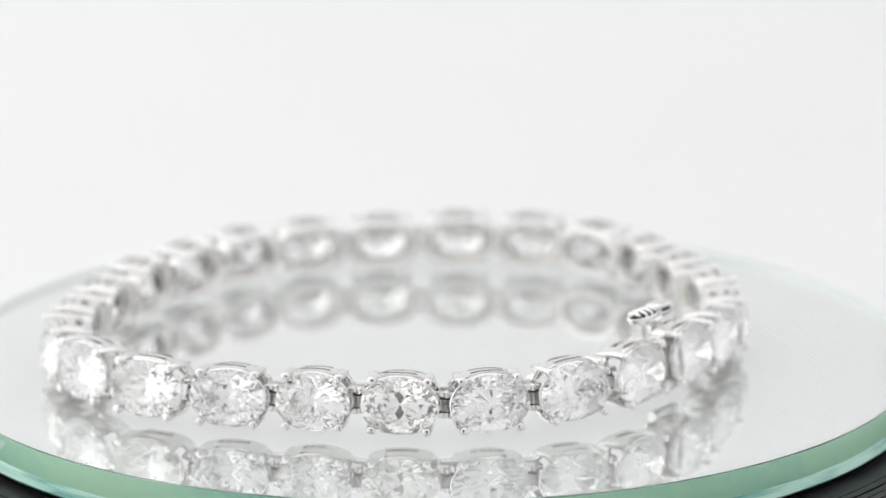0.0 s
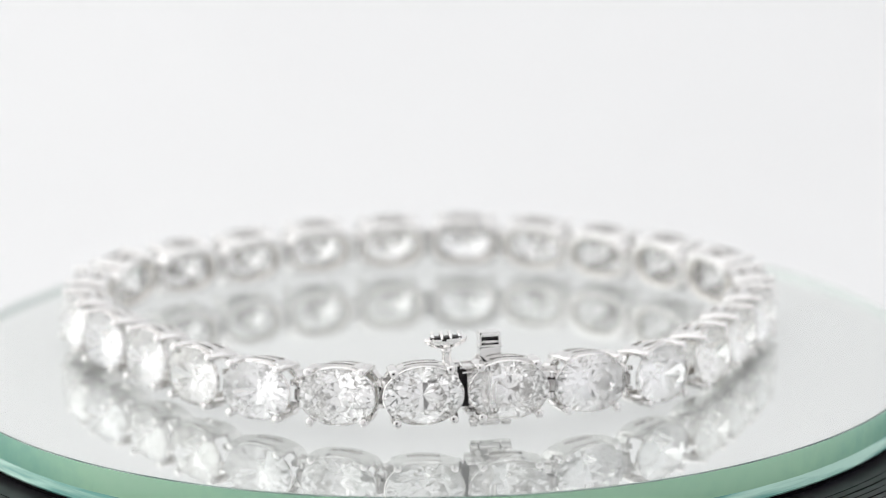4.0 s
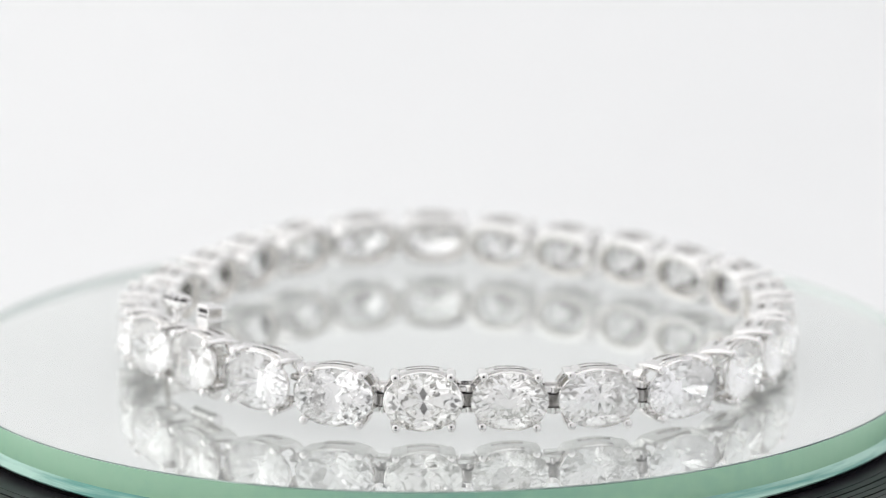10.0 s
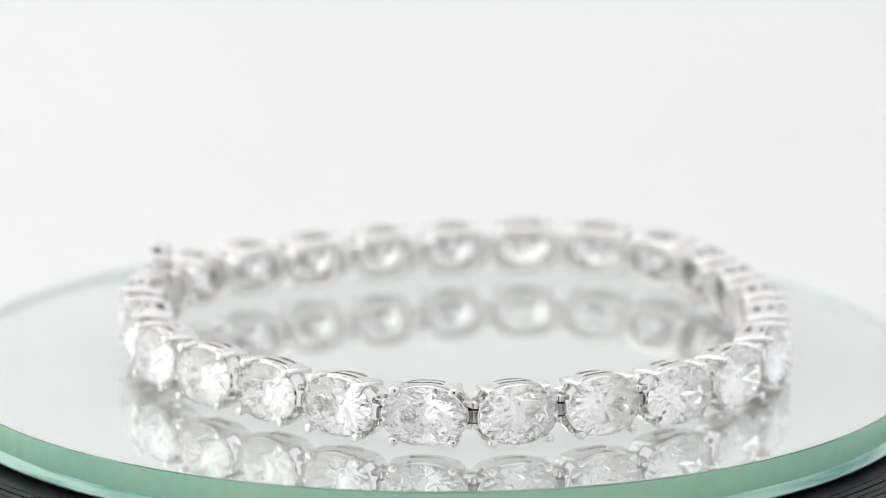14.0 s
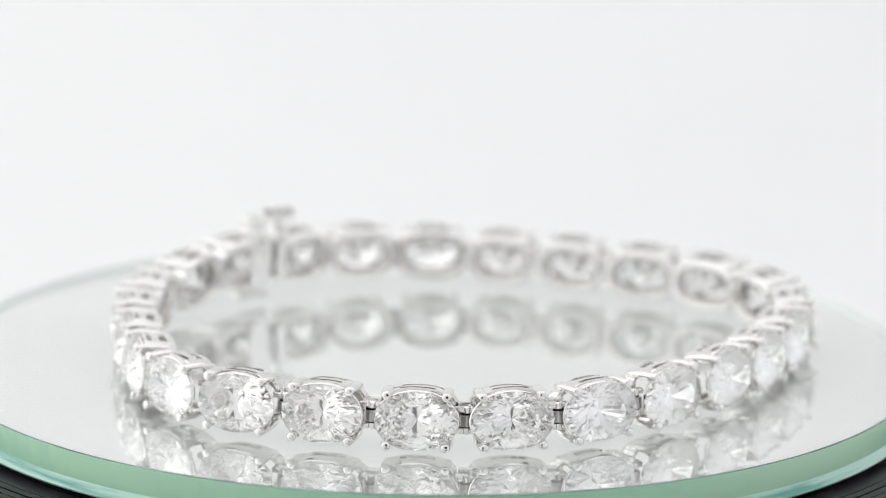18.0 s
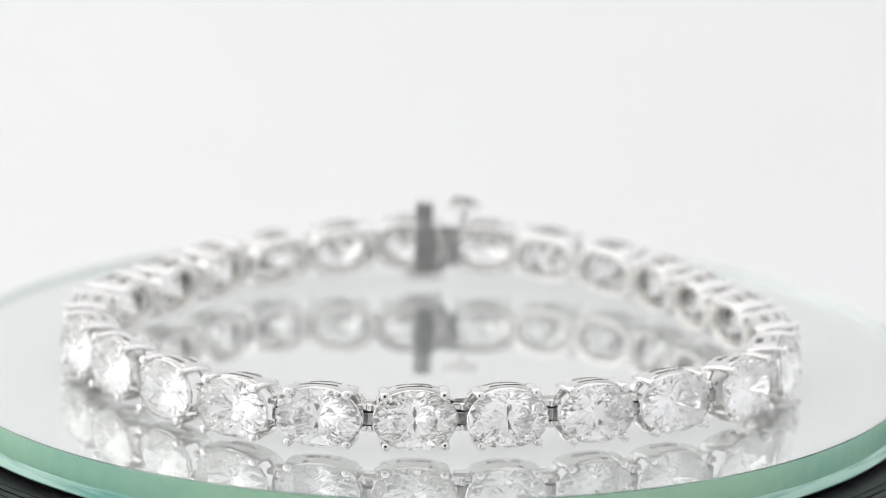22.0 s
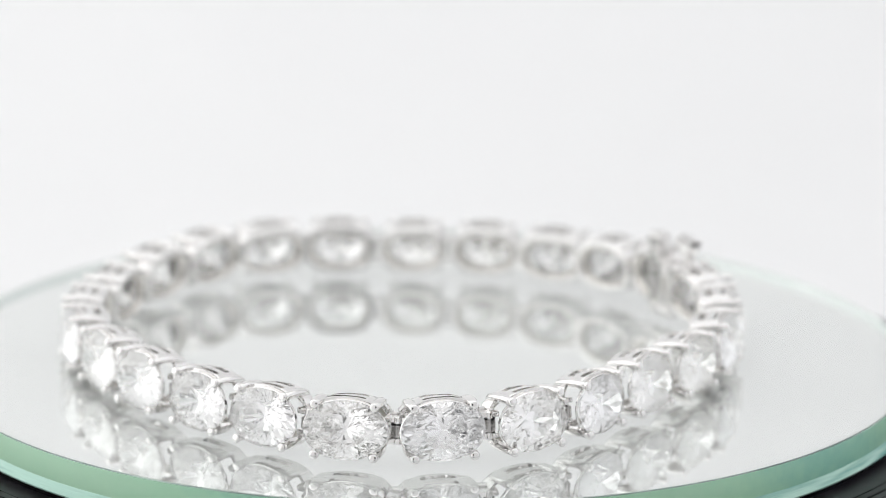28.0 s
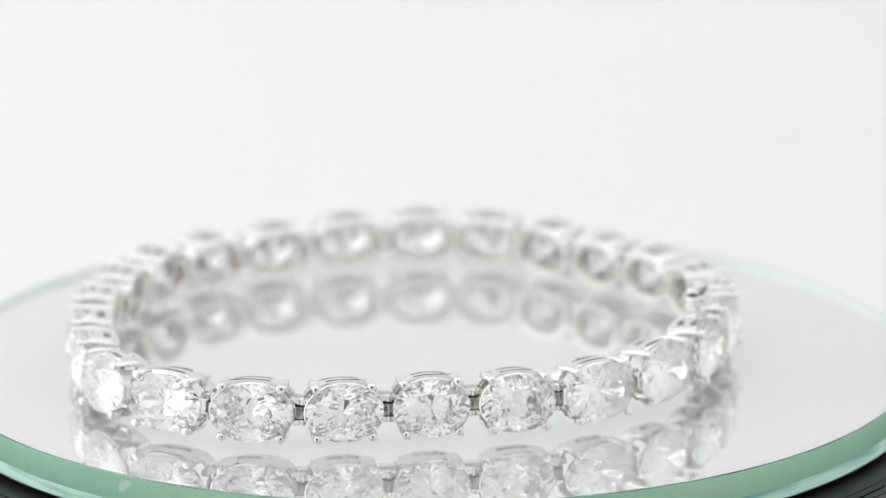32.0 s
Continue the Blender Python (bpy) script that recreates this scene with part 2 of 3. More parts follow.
def build_turntable():
    base = tagged(new("turntable"), "black motorised display turntable with a grooved rim", "turntable")
    bm = bmesh.new()
    lathe(bm, [(0.0001, -0.030), (0.040, -0.030), (0.043, -0.031), (0.044, -0.033), (0.044, -0.0432), (0.043, -0.0446), (0.0001, -0.0446)], 96)
    part("base_housing", finish("base_housing", bm, BLACK, True), base)
    bm = bmesh.new()
    # flat top with turned grooves, and a rounded outer edge
    prof = [(0.0001, -0.00346)]
    for r, w in ((0.0413, 0.00005), (0.0421, 0.00011), (0.0429, 0.00006), (0.0437, 0.00010), (0.0444, 0.00005)):
        prof += [(r - w, -0.00346), (r - w, -0.0039), (r + w, -0.0039), (r + w, -0.00346)]
    prof += [(0.0452, -0.00346), (0.0456, -0.0036), (0.0458, -0.0040), (0.0458, -0.0272), (0.0444, -0.0292), (0.0001, -0.0292)]
    lathe(bm, prof, 192)
    platter = part("platter", finish("platter", bm, BLACK, False), base, label="black plastic platter with fine turned grooves")
    return platter


def build_disc():
    disc = tagged(new("glass_disc"), "round mirrored glass disc with a pale green ground edge", "glass disc")
    seg, R = 192, 39.31 * MM
    r = R - 0.12 * MM
    bm = bmesh.new()
    lathe(bm, [(0.0, 0.0), (r, 0.0), (r, -0.00050), (0.0, -0.00050)], seg, DISC_OFF, slots=[2, 0, 1])
    bmesh.ops.remove_doubles(bm, verts=bm.verts, dist=1e-7)
    bmesh.ops.recalc_face_normals(bm, faces=bm.faces)
    part("glass", finish("glass", bm, [GLASS, SILVER, FACE]), disc)
    bm = bmesh.new()
    r += 0.02 * MM
    lathe(bm, [(r, -0.00001), (R - 0.00004, -0.00003), (R, -0.00009), (R + 0.00006, -0.00206), (R + 0.00034, -0.00284), (R + 0.00022, -0.0030), (r, -0.0030)],
          seg, DISC_OFF, slots=[2, 2, 0, 1, 1, 1, 0], closed=True)
    bmesh.ops.recalc_face_normals(bm, faces=bm.faces)
    part("ground_edge", finish("ground_edge", bm, [EDGE, ARRIS, RIM]), disc, label="pale green ground edge with a polished lower arris")
    # pad's near-black colour stands in for the shadow gap above the platter
    bm = bmesh.new()
    lathe(bm, [(0.0001, -0.00060), (R - 0.0002, -0.00060), (R - 0.0002, -0.00302), (R - 0.00005, -0.00302), (R - 0.00005, -0.00345), (0.0001, -0.00345)], 192, DISC_OFF)
    bmesh.ops.recalc_face_normals(bm, faces=bm.faces)
    part("backing_pad", finish("backing_pad", bm, GAP_SHADE), disc, label="thin pad, black for the shaded gap under the glass")
    return disc


# ---------------------------------------------------------------- bracelet
A, B = 3.02 * MM, 2.21 * MM
# middle of each link's pair of lower claws on the glass, in mm
LINKS = [(-15.27, -22.32), (-8.85, -23.68), (-2.31, -24.77), (4.59, -24.67), (11.15, -22.44), (16.62, -18.5), (20.75, -13.55),
         (23.64, -7.34), (25.31, -0.55), (24.67, 6.37), (22.65, 12.52), (20.05, 18.72), (15.78, 24.45), (9.5, 28.02),
         (2.65, 29.21), (-4.48, 28.94), (-11.47, 27.35), (-17.65, 23.66), (-22.42, 18.16), (-26.12, 12.27), (-28.53, 5.72),
         (-30.03, -0.78), (-30.25, -7.97), (-27.23, -14.72), (-21.79, -19.68)]
TURNS = [5.0, -0.1, -1.0, 0.9, -0.8, 6.3, -4.9, -0.6, 5.2, 5.3, -0.6, -5.2, 0.5, 6.2, -1.0, -1.8, -1.2, 0.3, 3.0, 1.2, 0.6, -2.7, 2.3, 4.0, 4.9]
# height of the lower claws over the glass in mm, and lean along the chain in degrees
LIFTS = [0.37, 0.48, 0.48, 0.63, 0.96, 1.26, 1.51, 1.3, 1.0, 0.97, 0.92, 0.92, 0.95, 0.99, 0.91, 0.65, 0.59, 0.61, 0.55, 0.54, 0.36, 0.36, 0.37, 0.38, 0.36]
LEANS = [0.2, 1.1, -0.4, 1.8, 3.9, 3.1, 1.4, -3.7, -1.3, 0.4, -2.1, -0.5, 0.4, -0.1, -0.5, -0.8, 0.2, 0.5, 0.3, 0.2, -1.3, 1.0, 0.0, 0.0, -0.4]


def gem(rng, folds=8):
    """An oval brilliant: crown towards -y, culet at +y."""
    bm = bmesh.new()
    n = folds
    table = 0.55 + rng.uniform(-0.03, 0.03)
    crown, pav = 0.29 + rng.uniform(-0.02, 0.02), 0.915 + rng.uniform(-0.025, 0.025)
    star = 0.76 + rng.uniform(-0.02, 0.02)
    low = 0.24 + rng.uniform(-0.05, 0.06)
    rim = 0.018
    step = math.tau / n
    half = math.cos(step / 2)

    def v(r, a, h, j=0.0):
        c, s = math.cos(a), math.sin(a)
        c, s = math.copysign(abs(c) ** 0.93, c), math.copysign(abs(s) ** 0.93, s)
        return bm.verts.new((A * r * c + rng.uniform(-j, j), -2.42 * MM * h + rng.uniform(-j, j), B * r * s + rng.uniform(-j, j)))

    j = 0.008 * MM
    T = [v(table, k * step, crown + rim) for k in range(n)]
    slope = crown / (1 - table)
    S = [v(star, (k + 0.5) * step, crown + rim - (star * half - table) * slope, j) for k in range(n)]
    G = [v(1.0, k * step, rim) for k in range(n)]
    H = [v(1.0, (k + 0.5) * step, rim) for k in range(n)]
    G2 = [v(1.0, k * step, -rim) for k in range(n)]
    H2 = [v(1.0, (k + 0.5) * step, -rim) for k in range(n)]
    L = [v(low, (k + 0.5) * step, -rim - pav * (1 - low * half), j) for k in range(n)]
    M = [v(0.58, (k + 0.5) * step, -rim - pav * (1 - 0.58 * half) * 0.93, 2 * j) for k in range(n)]
    K = [v(0.52, k * step, -rim - pav * (1 - 0.52) * 1.02, j) for k in range(n)]
    N = [v(0.80, (k + 0.25) * step, -rim - pav * 0.22, 2 * j) for k in range(n)]
    O = [v(0.80, (k + 0.75) * step, -rim - pav * 0.22, 2 * j) for k in range(n)]
    C = v(0.0, 0.0, -rim - pav)
    bm.faces.new(T[::-1])
    for k in range(n):
        m = (k + 1) % n
        for f in ((T[k], S[k], T[m]), (T[k], G[k], S[k]), (T[m], S[k], G[m]), (S[k], G[k], H[k]), (S[k], H[k], G[m]),
                  (G[k], G2[k], H2[k], H[k]), (H[k], H2[k], G2[m], G[m]),
                  (G2[k], K[k], N[k]), (G2[k], N[k], H2[k]), (N[k], K[k], M[k]), (N[k], M[k], H2[k]),
                  (H2[k], M[k], O[k]), (H2[k], O[k], G2[m]), (O[k], M[k], K[m]), (O[k], K[m], G2[m]),
                  (K[k], L[k], M[k]), (M[k], L[k], K[m]), (K[k], C, L[k]), (L[k], C, K[m])):
            bm.faces.new(f)
    bmesh.ops.recalc_face_normals(bm, faces=bm.faces)
    return finish("diamond", bm, DIAMOND)


def claw(sx, sz):
    """A flat tongue along the basket's corner that ends in a blunt round bead on the stone."""
    bm = bmesh.new()
    pts = [(1.98, 2.74, 1.66), (2.06, 2.45, 1.82), (2.12, 1.9, 1.93), (2.15, 1.2, 1.99), (2.15, 0.55, 1.97), (2.14, 0.05, 1.91), (2.13, -0.22, 1.87)]
    if sz < 0:
        # the lower tongues rise towards the back, clear of the glass
        pts = [(x, y, min(z, 1.87) - 0.13 * max(0.0, y)) for x, y, z in pts]
    tube(bm, [(sx * x * MM, y * MM, sz * z * MM) for x, y, z in pts], [r * MM for r in (0.26, 0.36, 0.41, 0.43, 0.41, 0.36, 0.31)], 14, flat=0.72)
    prof = [(0.25, 0.16), (0.32, 0.07), (0.345, -0.03), (0.33, -0.13), (0.275, -0.195), (0.19, -0.228), (0.10, -0.242), (0.0, -0.247)]
    seg = 16
    tilt = Matrix.Translation((sx * 2.13 * MM, -0.30 * MM, sz * 1.87 * MM)) @ pose(0, 0, 0, -8.0, 0, 0)
    rings = [[bm.verts.new(tilt @ Vector((r * MM * math.cos(k * math.tau / seg), y * MM, r * MM * math.sin(k * math.tau / seg)))) for k in range(seg)] for r, y in prof[:-1]]
    for a, b in zip(rings, rings[1:]):
        for k in range(seg):
            bm.faces.new((a[k], a[(k + 1) % seg], b[(k + 1) % seg], b[k]))
    tip = bm.verts.new(tilt @ Vector((0, prof[-1][1] * MM, 0)))
    for k in range(seg):
        bm.faces.new((rings[-1][k], rings[-1][(k + 1) % seg], tip))
    bm.faces.new(rings[0][::-1])
    bmesh.ops.recalc_face_normals(bm, faces=bm.faces)
    return finish("claw", bm, METAL, True)


def ring_mesh(name, outer, thick, ys, square=2.0):
    """outer: half sizes at the front and at the back edge, in mm."""
    (a0, b0), (a1, b1) = outer
    y0, y1 = ys
    t, r = thick, 0.07
    rows = [(a0 - r, b0 - r, y0), (a0, b0, y0 + r), (a1, b1, y1 - r), (a1 - r, b1 - r, y1), (a1 - t + r, b1 - t + r, y1), (a1 - t, b1 - t, y1 - r), (a0 - t, b0 - t, y0 + r), (a0 - t + r, b0 - t + r, y0)]
    bm = bmesh.new()
    oval_band(bm, [(a * MM, b * MM, y * MM) for a, b, y in rows], square)
    bmesh.ops.recalc_face_normals(bm, faces=bm.faces)
    return finish(name, bm, METAL, False)


def basket():
    """The link's body: an arched wall above and below the stone with two slots across its middle, open at the ends, on a closed oval ring at the back."""
    bm = bmesh.new()
    seg, square = 64, 2.5
    rows = [(3.00, 2.36, 0.40), (3.03, 2.40, 0.56), (3.03, 2.40, 0.96), (3.03, 2.38, 1.56), (3.02, 2.33, 2.16), (3.00, 2.26, 2.64), (2.94, 2.16, 2.82)]

    def bend(v):
        return math.copysign(abs(v) ** (2.0 / square), v)

    rings = [[bm.verts.new((w * bend(math.cos((k + 0.5) * math.tau / seg)) * MM, y * MM, h * bend(math.sin((k + 0.5) * math.tau / seg)) * MM)) for k in range(seg)] for w, h, y in rows]
    for i in range(len(rows) - 1):
        for k in range(seg):
            f = (rings[i][k], rings[i + 1][k], rings[i + 1][(k + 1) % seg], rings[i][(k + 1) % seg])
            x = abs(f[0].co.x + f[3].co.x) / 2 / MM
            if (i < 3 and x > 2.30) or (i in (1, 3) and x < 1.20):
                continue
            bm.faces.new(f)
    for v in [v for v in bm.verts if not v.link_faces]:
        bm.verts.remove(v)
    for v in bm.verts:
        if v.co.z < 0:
            v.co.z *= 0.87
    out = bmesh.ops.extrude_face_region(bm, geom=list(bm.faces))
    for g in out["geom"]:
        if isinstance(g, bmesh.types.BMVert):
            r = math.hypot(g.co.x, g.co.z)
            k = 1 - 0.30 * MM / r
            g.co.x, g.co.z = g.co.x * k, g.co.z * k
    bmesh.ops.recalc_face_normals(bm, faces=bm.faces)
    return finish("link", bm, METAL)


def back_plate():
    """A thin polished oval rim at the back of the basket, and the satin cone that narrows from it towards the stone's point."""
    n, square = 40, 2.35

    def bend(v):
        return math.copysign(abs(v) ** (2.0 / square), v)

    made = []
    for name, rows, deep, mat in (("back_plate", ((2.86, 2.00, 2.76), (2.80, 1.95, 2.84), (2.68, 1.84, 2.86), (2.62, 1.78, 2.80)), 0.30, METAL),
                                  ("seat_cone", ((2.63, 1.79, 2.80), (2.52, 1.69, 2.68), (2.40, 1.59, 2.56), (2.28, 1.49, 2.46)), 0.14, SATIN)):
        bm = bmesh.new()
        rings = [[bm.verts.new((w * bend(math.cos(k * math.tau / n)) * MM, y * MM, h * bend(math.sin(k * math.tau / n)) * MM)) for k in range(n)] for w, h, y in rows]
        for p, q in zip(rings, rings[1:]):
            for k in range(n):
                bm.faces.new((p[k], p[(k + 1) % n], q[(k + 1) % n], q[k]))
        out = bmesh.ops.extrude_face_region(bm, geom=list(bm.faces))
        for g in out["geom"]:
            if isinstance(g, bmesh.types.BMVert):
                g.co.y -= deep * MM
        for v in bm.verts:
            if v.co.z < 0:
                v.co.z *= 0.93
        bmesh.ops.recalc_face_normals(bm, faces=bm.faces)
        made.append(finish(name, bm, mat, True))
    return made


def hinge_meshes():
    """A flat barrel between two lugs, set back between the stones: the polished lugs, the barrel, and a dark block for
    the shade behind.
    """
    lugs = bmesh.new()
    for s in (-1, 1):
        box(lugs, 3.10 * MM, 1.30 * MM, s * 0.80 * MM, 1.1 * MM, 0.90 * MM, 0.46 * MM, 0.10 * MM)
        box(lugs, 3.85 * MM, 1.40 * MM, s * 0.78 * MM, 0.8 * MM, 0.75 * MM, 0.40 * MM, 0.10 * MM)
        tube(lugs, [(3.50 * MM, 1.05 * MM, s * z * MM) for z in (0.56, 0.98, 1.06)], [0.30 * MM, 0.30 * MM, 0.18 * MM], 12)
    box(lugs, 3.48 * MM, 2.05 * MM, 0, 1.20 * MM, 0.45 * MM, 2.50 * MM, 0.12 * MM)
    barrel = bmesh.new()
    tube(barrel, [(3.48 * MM, 1.00 * MM, z * MM) for z in (-0.43, -0.40, 0.40, 0.43)], [0.44 * MM, 0.48 * MM, 0.48 * MM, 0.44 * MM], 8)
    slot = bmesh.new()
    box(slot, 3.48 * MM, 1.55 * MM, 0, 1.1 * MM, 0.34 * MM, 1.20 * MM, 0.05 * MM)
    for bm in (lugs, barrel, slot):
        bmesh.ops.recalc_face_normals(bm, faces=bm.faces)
    return finish("hinge", lugs, METAL), finish("hinge_barrel", barrel, DULL), finish("hinge_slot_shade", slot, RECESS_SHADE)


def clasp_tongue_side(link):
    """Thumb button on its stem, and the tongue's end plate."""
    bm = bmesh.new()
    tube(bm, [(2.0 * MM, 1.25 * MM, z * MM) for z in (1.7, 2.3, 3.0, 3.4)], [0.42 * MM, 0.36 * MM, 0.36 * MM, 0.5 * MM], 14)
    part("button_stem", finish("button_stem", bm, METAL, True), link)
    # boat-shaped button with four ridges across its top
    bm = bmesh.new()
    seg = 28
    rows = [(0.35, -0.55), (0.80, -0.50), (1.08, -0.25), (1.20, 0.05), (1.16, 0.16), (0.0, 0.18)]
    rings = [[bm.verts.new(((2.0 + 1.36 * r * math.cos(k * math.tau / seg)) * MM, (1.25 + 0.78 * r * math.sin(k * math.tau / seg)) * MM, (3.90 + z) * MM))
              for k in range(seg)] for r, z in rows[:-1]]
    for a, b in zip(rings, rings[1:]):
        for k in range(seg):
            bm.faces.new((a[k], a[(k + 1) % seg], b[(k + 1) % seg], b[k]))
    bm.faces.new(rings[0][::-1])
    bm.faces.new(rings[-1])
    for k in range(4):
        x = 2.0 + (k - 1.5) * 0.66
        w = 0.78 * math.sqrt(max(0.05, 1 - ((k - 1.5) * 0.66 / 1.7) ** 2))
        tube(bm, [(x * MM, (1.25 - w) * MM, 4.02 * MM), (x * MM, (1.25 - w * 0.6) * MM, 4.30 * MM), (x * MM, 1.25 * MM, 4.44 * MM), (x * MM, (1.25 + w * 0.6) * MM, 4.30 * MM), (x * MM, (1.25 + w) * MM, 4.02 * MM)],
             [0.10 * MM, 0.15 * MM, 0.15 * MM, 0.15 * MM, 0.10 * MM], 8)
    bmesh.ops.recalc_face_normals(bm, faces=bm.faces)
    part("thumb_button", finish("thumb_button", bm, METAL, False), link, label="ridged white gold thumb button of the clasp")
    # near-black slab stands in for the shaded trough between the ridges
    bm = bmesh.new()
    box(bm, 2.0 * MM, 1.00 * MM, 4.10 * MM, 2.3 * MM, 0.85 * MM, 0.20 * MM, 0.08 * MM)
    part("ridge_gap_shade", finish("ridge_gap_shade", bm, RECESS_SHADE), link, label="dark slab for the shade between the ridges")
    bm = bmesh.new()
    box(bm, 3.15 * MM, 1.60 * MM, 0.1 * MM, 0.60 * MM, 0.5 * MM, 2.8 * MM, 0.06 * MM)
    part("tongue", finish("tongue", bm, RECESS_SHADE), link, label="dark spring tongue pushed into the clasp box")
    bm = bmesh.new()
    box(bm, 2.50 * MM, 2.45 * MM, 0.10 * MM, 1.05 * MM, 0.95 * MM, 3.5 * MM, 0.12 * MM)
    part("tongue_plate", finish("tongue_plate", bm, METAL), link, pose(0, 0, 0, 5.0, 0, 0))


def clasp_box_side(link):
    """Hollow box for the tongue, safety latch on its hinge and the catch post on top."""
    bm = bmesh.new()
    # four walls and a back leave the mouth open
    box(bm, -2.2 * MM, 1.65 * MM, 1.72 * MM, 1.9 * MM, 1.5 * MM, 0.22 * MM, 0.05 * MM)
    box(bm, -2.2 * MM, 1.65 * MM, -1.72 * MM, 1.9 * MM, 1.5 * MM, 0.22 * MM, 0.05 * MM)
    box(bm, -2.2 * MM, 2.45 * MM, 0, 1.9 * MM, 0.22 * MM, 4.02 * MM, 0.05 * MM)
    box(bm, -1.2 * MM, 1.60 * MM, 0, 0.22 * MM, 1.5 * MM, 3.2 * MM, 0.05 * MM)
    part("clasp_box", finish("clasp_box", bm, METAL), link, label="open-mouthed white gold clasp box")
    bm = bmesh.new()
    # a flat plate with rounded ends and eased edges
    outline = [(math.copysign(abs(math.cos(k * math.tau / 40)) ** 0.42, math.cos(k * math.tau / 40)), math.copysign(abs(math.sin(k * math.tau / 40)) ** 0.5, math.sin(k * math.tau / 40))) for k in range(40)]
    rings = [[bm.verts.new(((-1.25 + (1.04 - e) * c) * MM, y * MM, (-0.05 + (2.30 - e) * q) * MM)) for c, q in outline] for e, y in ((0.0, 2.62), (0.0, 2.98), (0.10, 3.10))]
    for p, q in zip(rings, rings[1:]):
        for k in range(40):
            bm.faces.new((p[k], p[(k + 1) % 40], q[(k + 1) % 40], q[k]))
    bm.faces.new(rings[0])
    bm.faces.new(rings[-1])
    bmesh.ops.recalc_face_normals(bm, faces=bm.faces)
    part("safety_latch", finish("safety_latch", bm, METAL), link, pose(0, 0, 0, 5.0, 0, 0), "tall flat safety latch across the clasp")
    bm = bmesh.new()
    # three knuckles on one pin
    for x0, x1, r in ((-2.70, -2.14, 0.46), (-2.06, -0.46, 0.43), (-0.38, 0.42, 0.46)):
        tube(bm, [(x * MM, 2.25 * MM, -2.58 * MM) for x in (x0, x0 + 0.06, x1 - 0.06, x1)], [(r - 0.06) * MM, r * MM, r * MM, (r - 0.06) * MM], 18)
    tube(bm, [(x * MM, 2.25 * MM, -2.58 * MM) for x in (-2.74, 0.46)], [0.20 * MM, 0.20 * MM], 10)
    box(bm, -1.2 * MM, 2.25 * MM, -2.15 * MM, 2.5 * MM, 0.6 * MM, 0.6 * MM, 0.08 * MM)
    bmesh.ops.recalc_face_normals(bm, faces=bm.faces)
    part("latch_hinge", finish("latch_hinge", bm, METAL), link)
    post = None
    for name, x, y, z, sx, sy, sz, bevel in (("catch_post", -1.05, 2.15, 2.55, 1.62, 1.40, 1.00, 0.12), ("post_collar", -1.05, 2.12, 3.15, 1.74, 1.50, 0.24, 0.09), ("post_cap", -1.05, 2.15, 4.02, 1.66, 1.44, 0.40, 0.19),
                                             ("post_cheek", -1.77, 2.15, 3.56, 0.17, 1.30, 0.82, 0.05), ("post_cheek", -0.33, 2.15, 3.56, 0.17, 1.30, 0.82, 0.05), ("post_back", -1.05, 2.80, 3.56, 1.45, 0.12, 0.84, 0.04),
                                             ("post_bar", -1.05, 1.62, 3.46, 1.30, 0.20, 0.20, 0.05)):
        bm = bmesh.new()
        box(bm, x * MM, y * MM, z * MM, sx * MM, sy * MM, sz * MM, bevel * MM)
        made = part(name, finish(name, bm, METAL), post or link, label="" if post else "spool-shaped catch post on top of the clasp")
        post = post or made
    # near-black block paints the shade inside the post's slot
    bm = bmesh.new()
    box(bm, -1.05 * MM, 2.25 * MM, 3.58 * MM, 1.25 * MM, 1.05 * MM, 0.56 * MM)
    part("post_slot_shade", finish("post_slot_shade", bm, RECESS_SHADE), post, label="dark block for the shade in the catch post's slot")
    bm = bmesh.new()
    box(bm, -2.95 * MM, 1.45 * MM, 1.80 * MM, 0.90 * MM, 1.2 * MM, 0.18 * MM, 0.05 * MM)
    box(bm, -2.95 * MM, 1.45 * MM, 1.35 * MM, 0.80 * MM, 1.0 * MM, 0.14 * MM, 0.04 * MM)
    part("box_mouth", finish("box_mouth", bm, METAL), link)


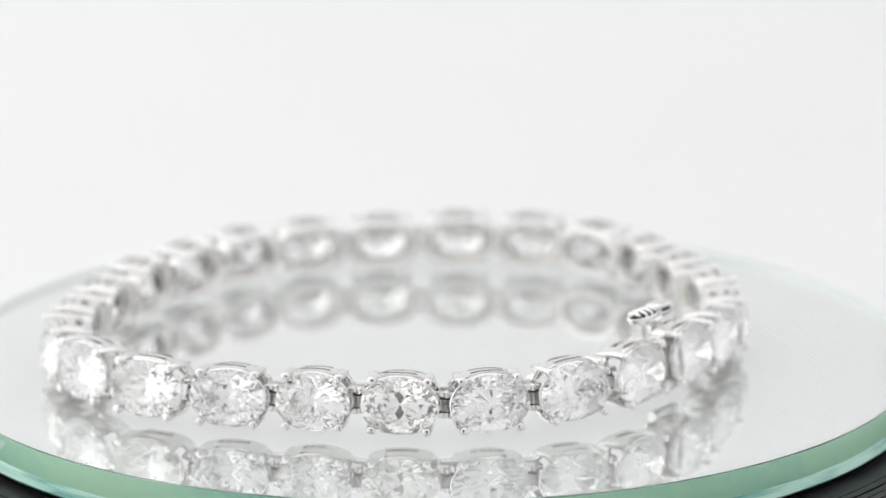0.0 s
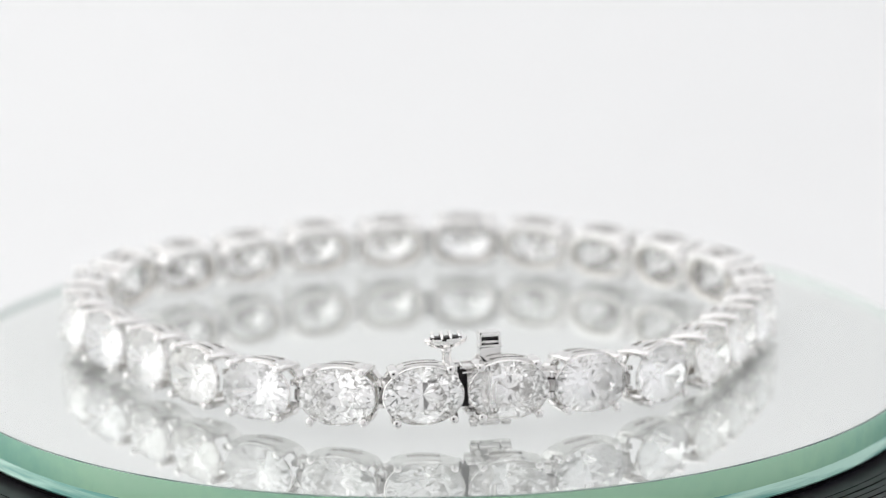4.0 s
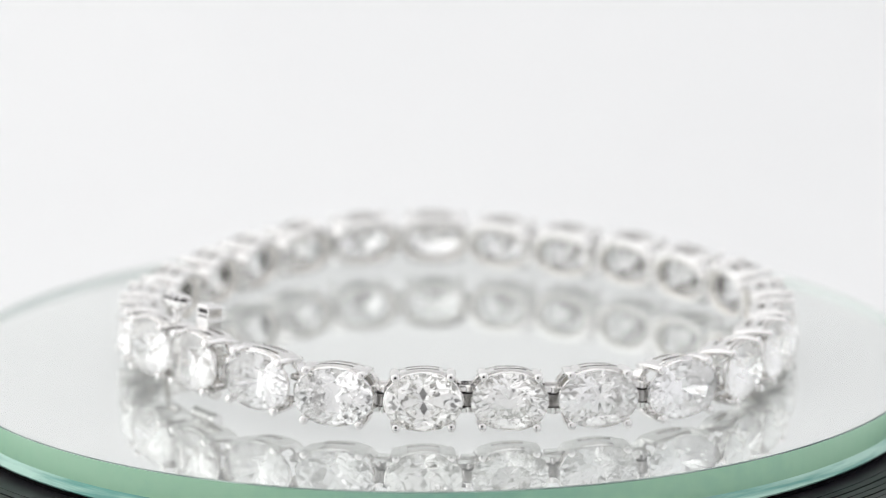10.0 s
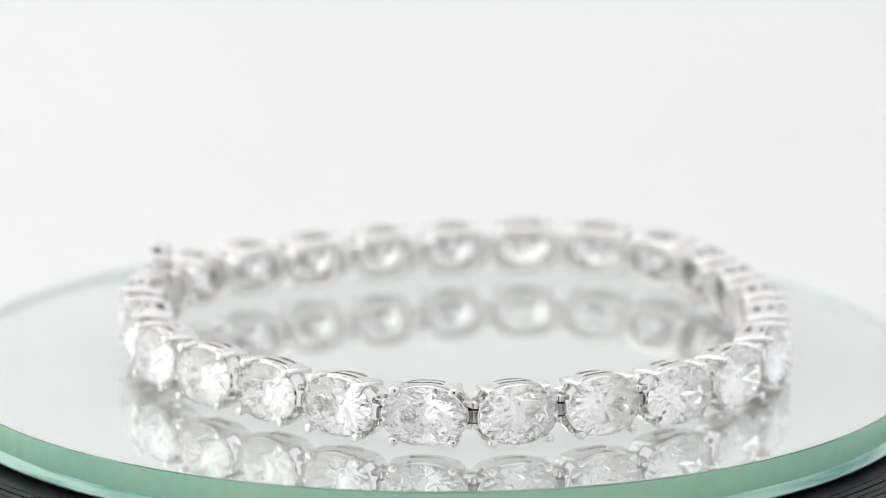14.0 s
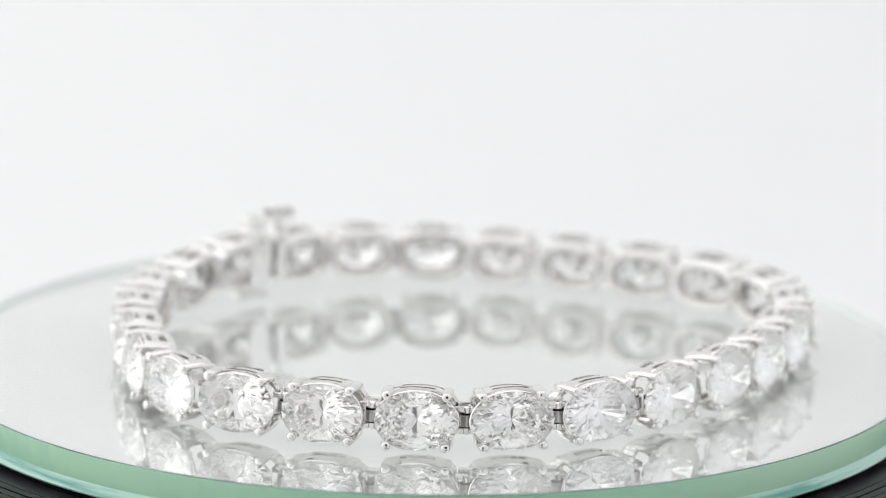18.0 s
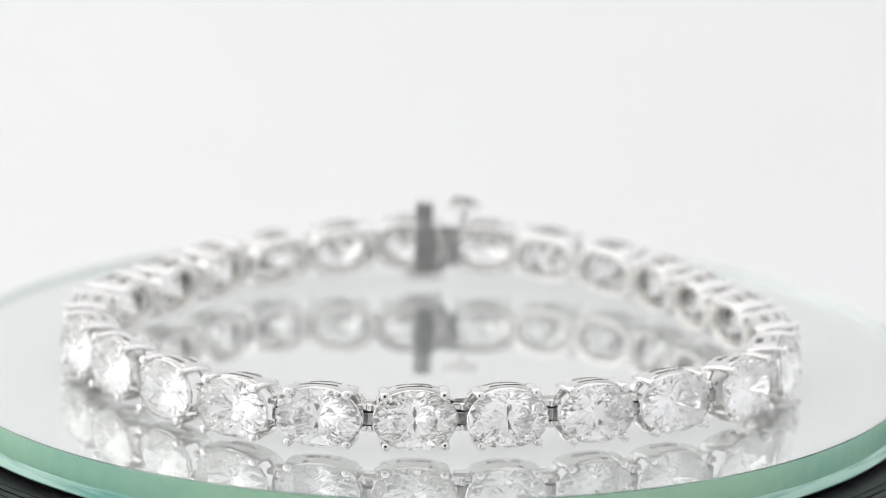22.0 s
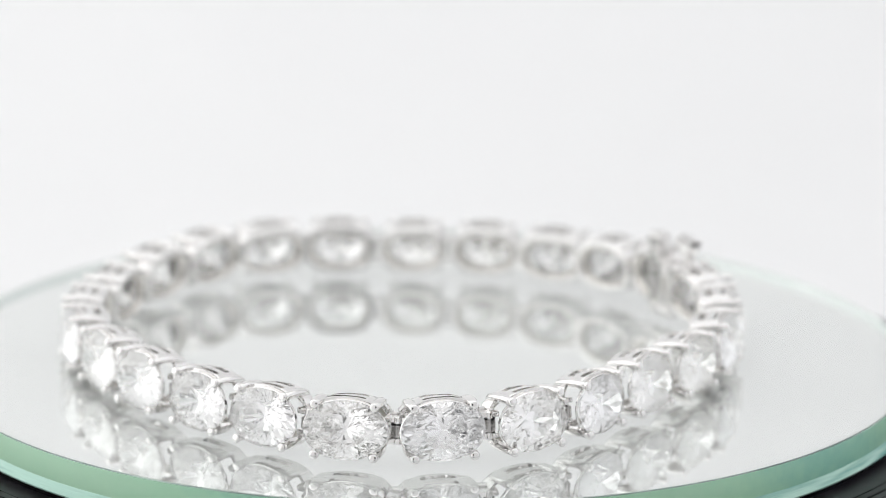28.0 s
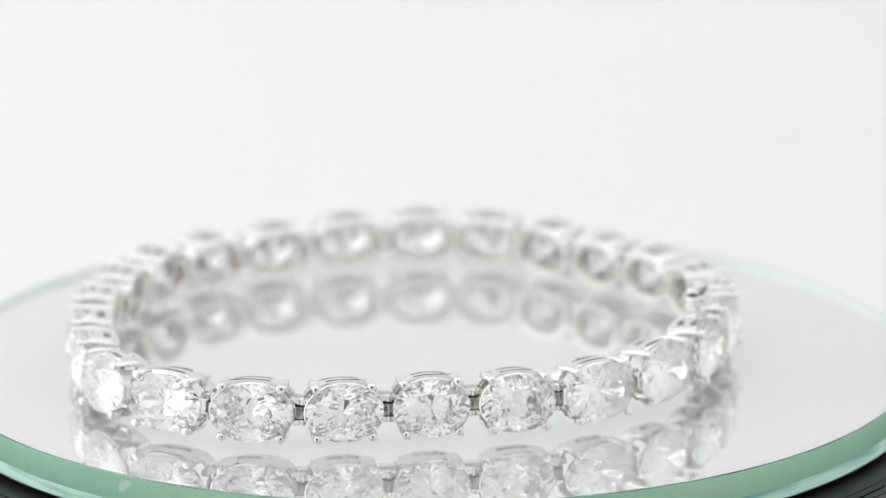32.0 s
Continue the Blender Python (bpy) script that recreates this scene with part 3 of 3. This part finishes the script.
def build_bracelet():
    bracelet = tagged(new("tennis_bracelet"), "white gold tennis bracelet set with oval diamonds, clasp closed", "bracelet")
    rng = random.Random(5)
    gems = [gem(rng, (8, 12, 12)[k % 3]) for k in range(9)]
    base_ring = basket()
    plate, cone = back_plate()
    rail = ring_mesh("gallery_rail", ((3.09, 2.25), (3.05, 2.21)), 0.16, (0.12, 0.36))
    claws = [claw(sx, sz) for sx in (-1, 1) for sz in (-1, 1)]
    hinge, barrel, slot = hinge_meshes()
    n = len(LINKS)
    for i, (x, y) in enumerate(LINKS):
        (xp, yp), (xn, yn) = LINKS[i - 1], LINKS[(i + 1) % n]
        head = math.degrees(math.atan2(yn - yp, xn - xp)) + TURNS[i]
        m = pose(x * MM, y * MM, LIFTS[i] * MM, 0, 0, head) @ pose(0, 0, 0, -5.0, 0, 0) @ Matrix.Translation((0, 0.35 * MM, 1.87 * MM)) @ pose(0, 0, 0, 0, -LEANS[i], 0)
        pitch = (math.hypot(xn - x, yn - y) + math.hypot(x - xp, y - yp)) / 2
        m = m @ Matrix.Diagonal((1.0 if i in (5, 6) else min(1.05, max(0.94, pitch / 6.95)), 1, 1, 1))
        link = part("link", base_ring, bracelet, m)
        part("diamond", gems[rng.randrange(len(gems))], link, label="clear oval brilliant-cut diamond",
             m=pose(0, 0, 0, rng.uniform(-2, 2), rng.choice((0, 180)) + rng.uniform(-2, 2), rng.uniform(-2, 2)))
        part("gallery_rail", rail, link)
        rear = part("back_plate", plate, link, label="flat oval ring plate behind the stone")
        part("seat_cone", cone, rear, label="grey satin cone under the stone")
        for c in claws:
            part("claw", c, link)
        if i == 5:
            clasp_tongue_side(link)
        else:
            joint = part("hinge", hinge, link)
            part("hinge_barrel", barrel, joint, label="grey brushed hinge barrel")
            part("hinge_slot_shade", slot, joint, label="dark block for the shade behind the hinge barrel")
        if i == 6:
            clasp_box_side(link)
    return bracelet


build_tent()
PLATTER = build_turntable()
DISC = build_disc()
BRACELET = build_bracelet()


def motions():
    turn = [(0, 0.000), (4, -42.849), (8, -84.640), (12, -126.779), (16, -169.445), (20, -212.017), (24, -254.322), (28, -296.341), (32, -338.938)]
    walk(BRACELET, [(t, pose(0, 0, 0, 0, 0, a)) for t, a in turn])
    for thing in (DISC, PLATTER):
        walk(thing, [(t, pose(0, 0, 0, 0, 0, a) @ TILT) for t, a in turn])


motions()
